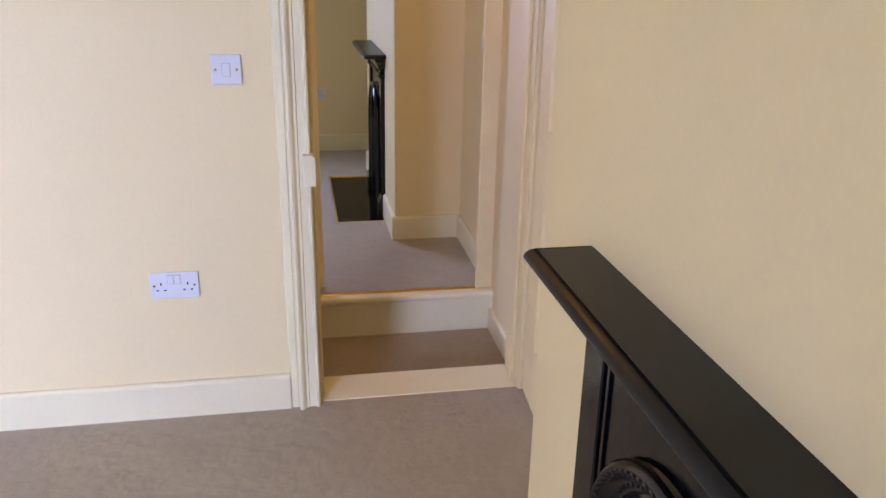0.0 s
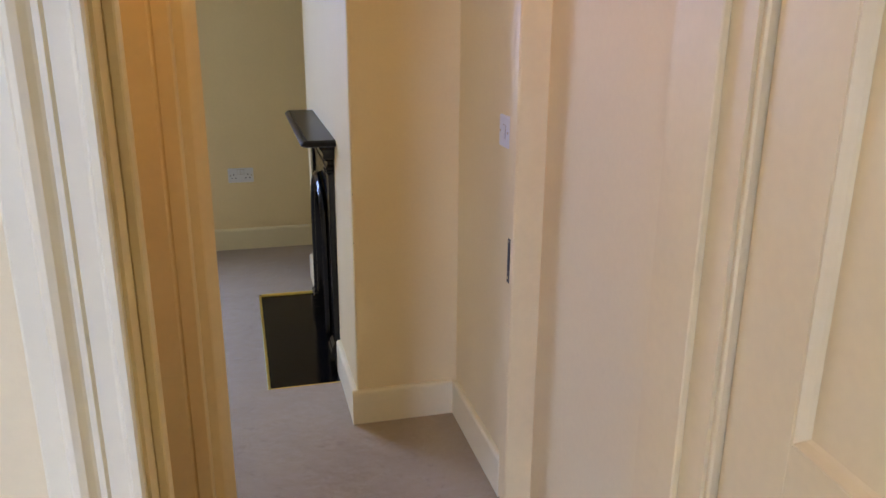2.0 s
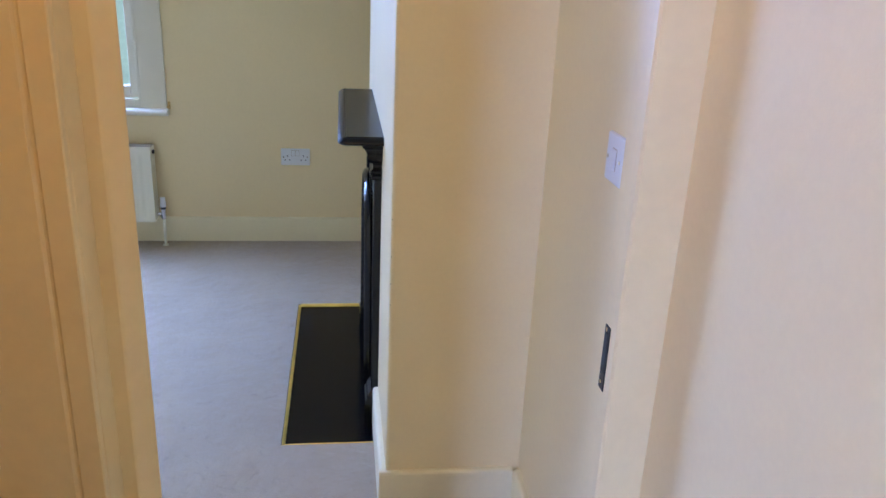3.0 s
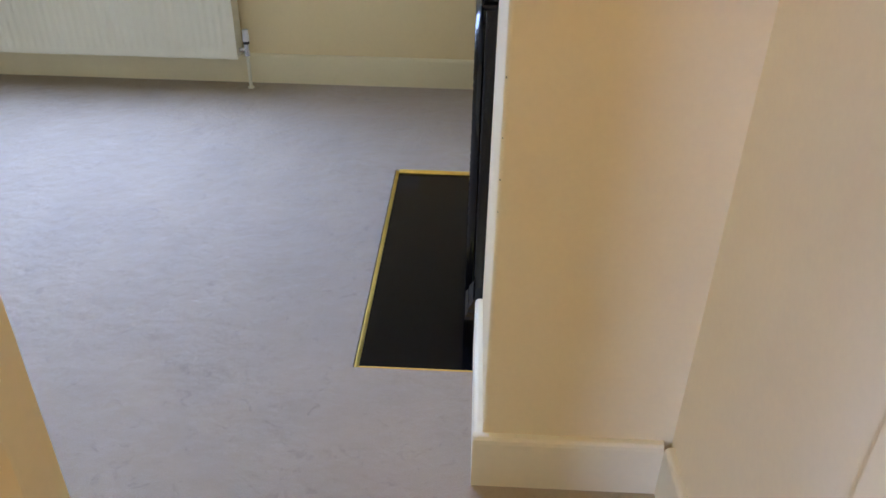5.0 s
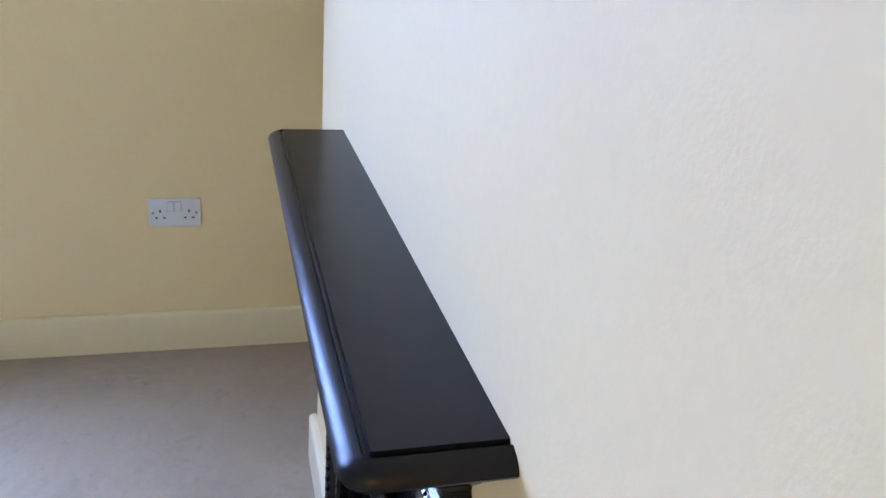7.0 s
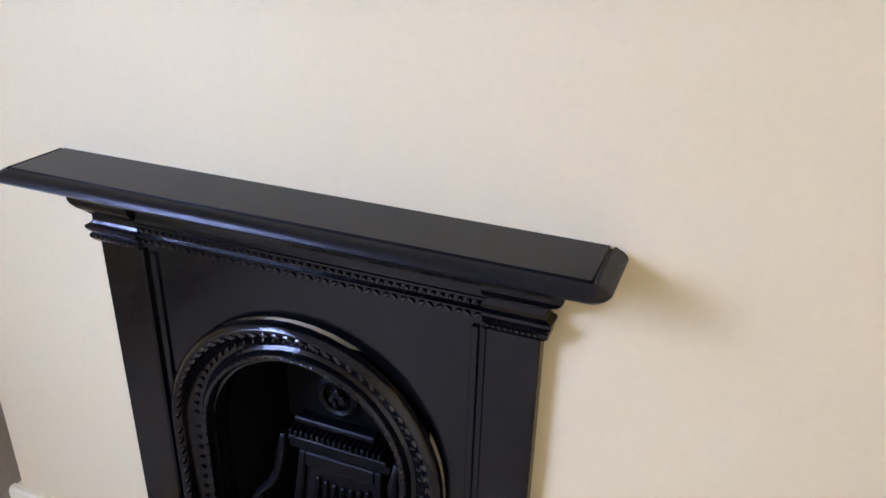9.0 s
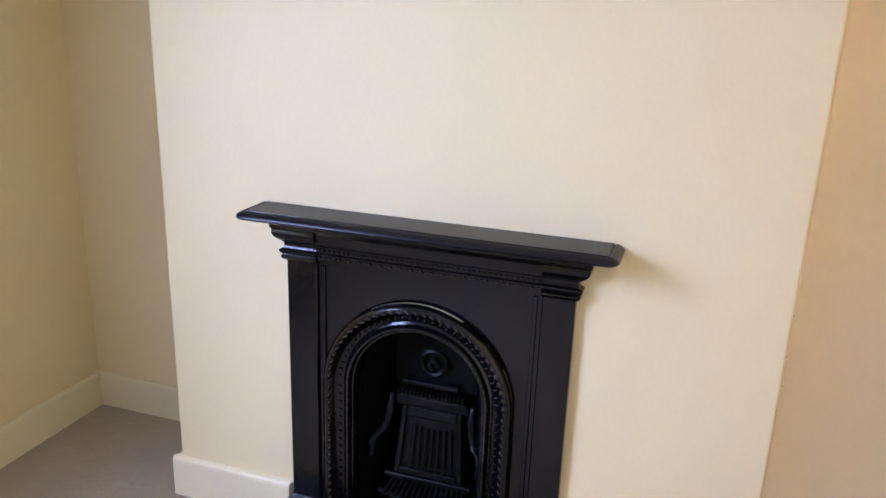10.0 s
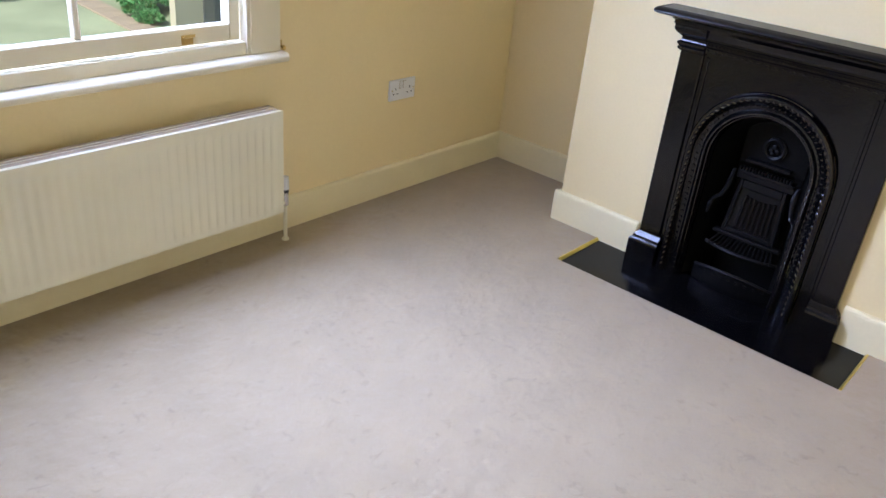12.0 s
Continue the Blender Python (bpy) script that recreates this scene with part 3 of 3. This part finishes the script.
    ash = bmesh.new()
    rows = []
    for i in range(15):
        a = -1 + 2 * i / 14
        u, xx = a * 0.150, -0.022 + 0.032 * a * a
        hh = 0.052 + 0.022 * (1 - a * a)
        rows.append([(xx, u, -0.010), (xx - 0.004, u, 0.012), (xx, u, hh * 0.5), (xx - 0.004, u, hh - 0.006), (xx + 0.002, u, hh), (xx + 0.010, u, hh - 0.003), (xx + 0.012, u, -0.010)])
    sweep(ash, rows, closed=True)
    part("ash_cover", ash, IRON_DULL, f, "curved cast ash cover", smooth=True)
    orn = bmesh.new()
    for i in range(9):
        a = -0.8 + 1.6 * i / 8
        bump_ball(orn, (-0.022 + 0.032 * a * a, a * 0.15, 0.040 + 0.008 * (1 - a * a)), 0.005, 0.010, 0.006)
    tagged(part("ash_cover_ornament", orn, IRON_DULL, f, smooth=True), kind="stuff")
    # scrolled arms on the cheeks
    for s in (-1, 1):
        arm = bmesh.new()
        rows = []
        for i in range(17):
            w = i / 16
            z = 0.265 + 0.160 * w + 0.012 * math.sin(w * 9)
            u = s * (0.150 - 0.040 * w + 0.007 * math.sin(w * 7))
            xx = 0.0 + 0.062 * w
            r = 0.0065 + 0.003 * math.sin(w * math.pi) + (0.003 if i % 5 == 2 else 0)
            rows.append([(xx + r * math.cos(b), u + r * math.sin(b), z) for b in (radians(45 * j) for j in range(8))])
        sweep(arm, rows, closed=True)
        part("cheek_arm", arm, IRON_DULL, f, "scrolled cast arm", smooth=True)
    return f


fire = fireplace(0.0, FC)
copy_thing(fire, pose(0.034, FA + 0.03, 0.002))

# ---- hearth with brass trim ----
hearth = thing("hearth", -0.15, 0.851, 0, "polished black sunken hearth slab with thin yellow brass trim", "hearth")
part("slab", B((-0.1465, 0.37, -0.524, 0.5255, -0.04, -0.010)), HEARTH, hearth)


def trim_strip(name, x0, y0, x1, y1, ix, iy, top=0.002):
    """A brass strip along a carpet edge, sloping down to the slab on the side (ix, iy)."""
    bm = bmesh.new()
    prof = ((0.0, 0.0005), (0.0015, 0.0020), (0.0035, 0.0015), (0.0105, -0.0075), (0.0105, -0.0098), (0.0, -0.0098))
    sweep(bm, [[(x + ix * d, y + iy * d, min(z, top)) for d, z in prof] for x, y in ((x0, y0), (x1, y1))], closed=True)
    part(name, bm, GOLD_TRIM, hearth)


trim_strip("front_trim", -0.1500, -0.5295, -0.1500, 0.531, 1, 0, -0.0045)
trim_strip("side_trim", -0.1395, -0.5295, 0.132, -0.5295, 0, 1)
trim_strip("side_trim", -0.1395, 0.531, 0.132, 0.531, 0, -1)


# ---- electrical plates (built facing -y, back at y 0) ----
def double_socket(x, y, z, turn=0):
    s = thing("double_socket", x, y, z, "white plastic double power socket on the cream wall", "power socket", "wall sockets")
    s.rotation_euler = (0, 0, radians(turn))
    part("faceplate", B((-0.073, 0.073, -0.010, 0.0, -0.043, 0.043), bevel=0.0035, seg=2), PLASTIC, s)
    for u in (-0.0105, 0.0105):
        part("rocker", B((u - 0.0085, u + 0.0085, -0.0135, -0.0098, 0.006, 0.034), bevel=0.0012), PLASTIC, s)
        part("rocker_gap", B((u - 0.0096, u + 0.0096, -0.01035, -0.0099, 0.0045, 0.0355)), GRILLE, s)
    for u in (-0.040, 0.040):
        part("earth_hole", B((u - 0.0022, u + 0.0022, -0.0105, -0.0099, 0.001, 0.0095)), DARK, s)
        for d in (-0.0112, 0.0112):
            part("pin_hole", B((u + d - 0.0036, u + d + 0.0036, -0.0105, -0.0099, -0.0175, -0.0130)), DARK, s)
    for u in (-0.0605, 0.0605):
        part("screw", tube(bmesh.new(), (u, -0.0098, 0), (u, -0.0112, 0), 0.0038), CHROME, s)
    return s


def light_switch(x, y, z, turn=0):
    s = thing("light_switch", x, y, z, "white plastic single light switch on the cream wall", "light switch", "light switches")
    s.rotation_euler = (0, 0, radians(turn))
    part("faceplate", B((-0.043, 0.043, -0.010, 0.0, -0.043, 0.043), bevel=0.004, seg=2), PLASTIC, s)
    part("rocker_surround", B((-0.0120, 0.0120, -0.01035, -0.0099, -0.019, 0.019)), GRILLE, s)
    r = bmesh.new()
    bx(r, -0.0108, 0.0108, -0.0135, -0.0098, -0.0178, 0.0178, 0.0012)
    for v in r.verts:
        if v.co.y < -0.012:
            v.co.y += 0.0016 * v.co.z / 0.018
    part("rocker", r, PLASTIC, s)
    for u in (-0.030, 0.030):
        part("screw", tube(bmesh.new(), (u, -0.0098, 0), (u, -0.0112, 0), 0.0036), CHROME, s)
    return s


double_socket(-0.351, YW, 0.453)
double_socket(-0.895, YA, 0.468)
light_switch(-0.690, YA, 1.128)
light_switch(XR, -0.482, 1.10, -90)


# ---- radiator ----
def radiator(x0, x1, z0, z1):
    """A double panel radiator on the window wall, with a valve and pipe at its right-hand end."""
    cx = (x0 + x1) / 2
    r = thing("radiator", cx, YW, z0, "white enamelled panel radiator with vertical ribs under the window", "radiator")
    a, b, h = x0 - cx, x1 - cx, z1 - z0
    yf, yb = -0.122, -0.030
    n = 36
    step = (b - a - 0.05) / n
    prof = [(a, 0.0), (a + 0.024, 0.0)]
    for i in range(n):
        u = a + 0.025 + i * step
        prof += [(u + step * 0.10, 0.0), (u + step * 0.30, 0.0056), (u + step * 0.70, 0.0056), (u + step * 0.90, 0.0)]
    prof += [(b - 0.024, 0.0), (b, 0.0)]
    bm = bmesh.new()
    zl = ((0.0, 0), (0.022, 0), (0.034, 1), (h - 0.048, 1), (h - 0.034, 0), (h, 0))
    rows = [[(u, yf + d * k, z) for u, d in prof] for z, k in zl]
    sweep(bm, rows)
    bx(bm, a, b, yf + 0.0085, yf + 0.020, 0.0, h)
    part("front_panel", bm, ENAMEL, r, smooth=True)
    part("back_panel", B((a, b, yb - 0.014, yb, 0.0, h - 0.004), bevel=0.003), ENAMEL, r)
    for u, v in ((a - 0.001, a + 0.002), (b - 0.002, b + 0.001)):
        part("end_cap", B((u, v, yf + 0.002, yb - 0.001, 0.004, h - 0.002), bevel=0.001), ENAMEL, r)
    part("grille", B((a + 0.003, b - 0.003, yf + 0.0205, yb - 0.0145, h - 0.006, h + 0.0005)), GRILLE, r, "slotted grey top grille")
    for i in range(2):
        y = yf + 0.038 + i * 0.018
        part("grille_bar", B((a + 0.004, b - 0.004, y, y + 0.0025, h + 0.0007, h + 0.0022)), ENAMEL, r)
    part("top_edge", B((a, b, yf - 0.001, yf + 0.0065, h - 0.001, h + 0.003), bevel=0.0015), ENAMEL, r)
    part("bleed_plug", tube(bmesh.new(), (b + 0.001, -0.076, h - 0.03), (b + 0.010, -0.076, h - 0.03), 0.010), DARK, r, "dark vent plug")
    vx, vy = b + 0.034, -0.085
    part("valve_elbow", tube(bmesh.new(), (b - 0.004, vy, 0.032), (vx, vy, 0.032), 0.009), CHROME, r)
    v = part("valve_body", tube(bmesh.new(), (vx, vy, 0.008), (vx, vy, 0.058), 0.0125), CHROME, r, smooth=True)
    part("valve_ring", tube(bmesh.new(), (vx, vy, 0.0582), (vx, vy, 0.070), 0.0135), DARK, v, "black collar")
    part("valve_cap", tube(bmesh.new(), (vx, vy, 0.0702), (vx, vy, 0.118), 0.0150, 0.0128), PLASTIC, v, "white valve cap", smooth=True)
    part("pipe", tube(bmesh.new(), (vx, vy, -z0 + 0.001), (vx, vy, 0.008), 0.0075), ENAMEL, r, smooth=True)
    part("pipe_collar", tube(bmesh.new(), (vx, vy, -z0 + 0.0005), (vx, vy, -z0 + 0.006), 0.014), ENAMEL, r)
    for u in (a + 0.2, b - 0.2):
        part("bracket", B((u - 0.02, u + 0.02, yb + 0.0005, -0.0005, 0.05, h - 0.05)), ENAMEL, r)
    return r


radiator(-2.235, -1.040, 0.136, 0.515)

# ---- sash window ----
win = thing("window_1", -1.63, YW, WZ0, "white painted sliding sash window with a centre glazing bar", "window", kind="structure")
hw = 0.64
part("sill", (lambda bm: sweep(bm, [[(u, -0.052 + d, z) for d, z in ((0.0, 0.010), (0.0, 0.018), (0.004, 0.025), (0.014, 0.0312), (0.14, 0.032), (0.14, 0.0), (0.012, 0.0), (0.004, 0.003))]
                                    for u in (-0.672, 0.672)], closed=True))(bmesh.new()), WHITE_TRIM, win, smooth=True)
for s in (-1, 1):
    part("frame_side", B((*sorted((s * 0.545, s * hw)), 0.004, 0.16, 0.0325, WZ1 - WZ0), bevel=0.002), WHITE_TRIM, win)
    part("architrave", B((*sorted((s * 0.5452, s * 0.664)), -0.014, 0.0035, 0.0322, WZ1 - WZ0 + 0.06), bevel=0.002), WHITE_TRIM, win)
    part("staff_bead", B((*sorted((s * 0.531, s * 0.5449)), -0.012, 0.024, 0.0322, WZ1 - WZ0 - 0.09), bevel=0.0015), WHITE_TRIM, win)
part("frame_head", B((-0.5445, 0.5445, 0.004, 0.16, WZ1 - WZ0 - 0.09, WZ1 - WZ0), bevel=0.002), WHITE_TRIM, win)
part("frame_head_trim", B((-0.664, 0.664, -0.014, 0.0035, WZ1 - WZ0 + 0.0605, WZ1 - WZ0 + 0.13), bevel=0.003), WHITE_TRIM, win)
part("inner_bead", B((-0.5308, 0.5308, -0.004, 0.026, 0.0322, 0.0745), bevel=0.002), WHITE_TRIM, win)


def sash(y, z0, z1, bottom):
    s = part("sash", B((-0.5295, -0.490, y, y + 0.042, z0, z1), (0.490, 0.5295, y, y + 0.042, z0, z1), (-0.4899, 0.4899, y + 0.0005, y + 0.0415, z0, z0 + bottom),
                       (-0.4899, 0.4899, y + 0.0005, y + 0.0415, z1 - 0.04, z1), bevel=0.003), WHITE_TRIM, win)
    part("glazing_bar", B((-0.010, 0.010, y + 0.006, y + 0.036, z0 + bottom, z1 - 0.04), bevel=0.004), WHITE_TRIM, s)
    for a, b in ((-0.4895, -0.0105), (0.0105, 0.4895)):
        g = part("pane", B((a, b, y + 0.022, y + 0.026, z0 + bottom + 0.0005, z1 - 0.0405)), GLASS, s)
        g.visible_shadow = False
    return s


low = sash(0.0265, 0.0755, 0.86, 0.056)
sash(0.0735, 0.83, WZ1 - WZ0 - 0.0905, 0.04)
for u in (-0.334, 0.334):
    part("sash_lift", B((u - 0.020, u + 0.020, 0.0215, 0.0262, 0.082, 0.112), bevel=0.001), BRASS, low, "brass sash lift")
    hook = bmesh.new()
    sweep(hook, [[(u + e, 0.024 - d, z) for d, z in ((0.0, 0.108), (0.010, 0.104), (0.018, 0.108), (0.022, 0.117), (0.019, 0.117), (0.015, 0.111), (0.009, 0.108), (0.0, 0.112))] for e in (-0.017, 0.017)], closed=True)
    part("lift_hook", hook, BRASS, low, "brass hooked lift", smooth=True)
cleat = thing("cord_cleat", -0.958, YW, 0.700, "small brass blind cord hook on the wall beside the window", "cord hook")
part("back_plate", B((-0.006, 0.006, -0.003, 0.0, -0.016, 0.020), bevel=0.001), BRASS, cleat)
part("stem", tube(bmesh.new(), (0, -0.003, 0.0), (0, -0.020, 0.0), 0.004), BRASS, cleat, smooth=True)
part("knob", bump_ball(bmesh.new(), (0, -0.021, -0.003), 0.009, 0.007, 0.010), BRASS, cleat, smooth=True)

# first bedroom's window, behind the walker
win2 = thing("window_2", (FX0 + FX1) / 2, -5.85, 0.7, "white painted window in the front wall", "window", kind="structure")
part("frame", B((-0.65, -0.57, -0.2, -0.1, 0, 1.7), (0.57, 0.65, -0.2, -0.1, 0, 1.7), (-0.57, 0.57, -0.2, -0.1, 0, 0.08), (-0.57, 0.57, -0.2, -0.1, 1.62, 1.7)), WHITE_TRIM, win2)
g2 = part("pane", B((-0.57, 0.57, -0.152, -0.148, 0.08, 1.62)), GLASS, win2)
g2.visible_shadow = False

# ---- garden outside ----
GZ = -3.2
tagged(part("ground", B((-300, 300, -300, 300, GZ - 0.4, GZ)), LAWN), "pale dry garden ground reaching far off", "ground", kind="structure")
pv = thing("pavement", 6.60, 19.0, GZ, "pale paved garden path", "garden path", kind="structure")
for i in range(16):
    w = part("paving_slab", B((-0.30, 0.30, -0.44, 0.44, 0.0, 0.05), bevel=0.012), PAVING, pv)
    w.location = (0.075 * (i - 6), (i - 6) * 0.92, 0)
    w.rotation_euler = (0, 0, radians(-4.6))
out = thing("garden_wall", 7.15, 16.9, GZ, "pale rendered garden wall with a grey boarded door", "garden wall")
part("wall", B((0.0, 4.0, 0.0, 0.25, 0, 2.6)), RENDER, out)
part("coping", B((-0.04, 4.04, -0.04, 0.29, 2.6, 2.68), bevel=0.01), SLATE, out)
part("door", B((0.72, 1.5, -0.04, -0.0005, 0, 2.0)), SLATE, out, "grey boarded door")


def shrub(x, y, rx, ry, h, seed):
    rnd = random.Random(seed)
    s = thing("shrub", x, y, GZ, "dense green garden shrub beside the path", "shrub", "garden shrubs")
    bm = bmesh.new()
    for i in range(7):
        a = i * 0.9
        tube(bm, (0.1 * math.cos(a), 0.1 * math.sin(a), 0), (rx * 0.6 * math.cos(a), ry * 0.6 * math.sin(a), h * 0.7), 0.035, 0.012, 6)
    part("trunk", bm, BARK, s)
    verts, faces = [], []
    for i in range(2600):
        a, b = rnd.uniform(0, 2 * math.pi), math.acos(rnd.uniform(-0.3, 1))
        k = rnd.uniform(0.62, 1.0) * (0.82 + 0.18 * math.sin(a * 3 + seed) * math.sin(b * 4))
        c = Vector((rx * k * math.sin(b) * math.cos(a), ry * k * math.sin(b) * math.sin(a), h * 0.5 + h * 0.5 * k * math.cos(b)))
        q = Euler((rnd.uniform(-1.2, 1.2), rnd.uniform(-1.2, 1.2), rnd.uniform(0, 6.3))).to_matrix()
        l, w = rnd.uniform(0.07, 0.13), rnd.uniform(0.03, 0.05)
        k0 = len(verts)
        verts += [c + q @ Vector(p) for p in ((-l, 0, 0), (0, -w, 0.01), (l, 0, 0), (0, w, 0.01))]
        faces.append((k0, k0 + 1, k0 + 2, k0 + 3))
    me = bpy.data.meshes.new("crown")
    me.from_pydata([tuple(v) for v in verts], [], faces)
    me.materials.append(LEAF)
    cr = new("crown", me)
    cr.parent = s


shrub(6.92, 17.75, 0.34, 0.40, 0.30, 3)
shrub(7.10, 18.45, 0.45, 0.50, 0.45, 4)
shrub(7.45, 19.15, 0.60, 0.60, 0.70, 5)
shrub(7.95, 19.9, 0.85, 0.70, 1.1, 7)
shrub(8.3, 18.6, 0.85, 0.70, 0.7, 8)
shrub(4.9, 21.6, 0.5, 0.5, 0.7, 11)

# ---- landing lamp ----
cl = thing("ceiling_light", -0.45, -1.13, H, "plain hanging lamp holder over the landing", "ceiling light")
part("ceiling_rose", tube(bmesh.new(), (0, 0, -0.025), (0, 0, 0), 0.04, 0.05), PLASTIC, cl, smooth=True)
part("flex", tube(bmesh.new(), (0, 0, -0.20), (0, 0, -0.025), 0.004, n=8), PLASTIC, cl, smooth=True)
part("lamp_holder", tube(bmesh.new(), (0, 0, -0.25), (0, 0, -0.20), 0.019, 0.014), PLASTIC, cl, smooth=True)
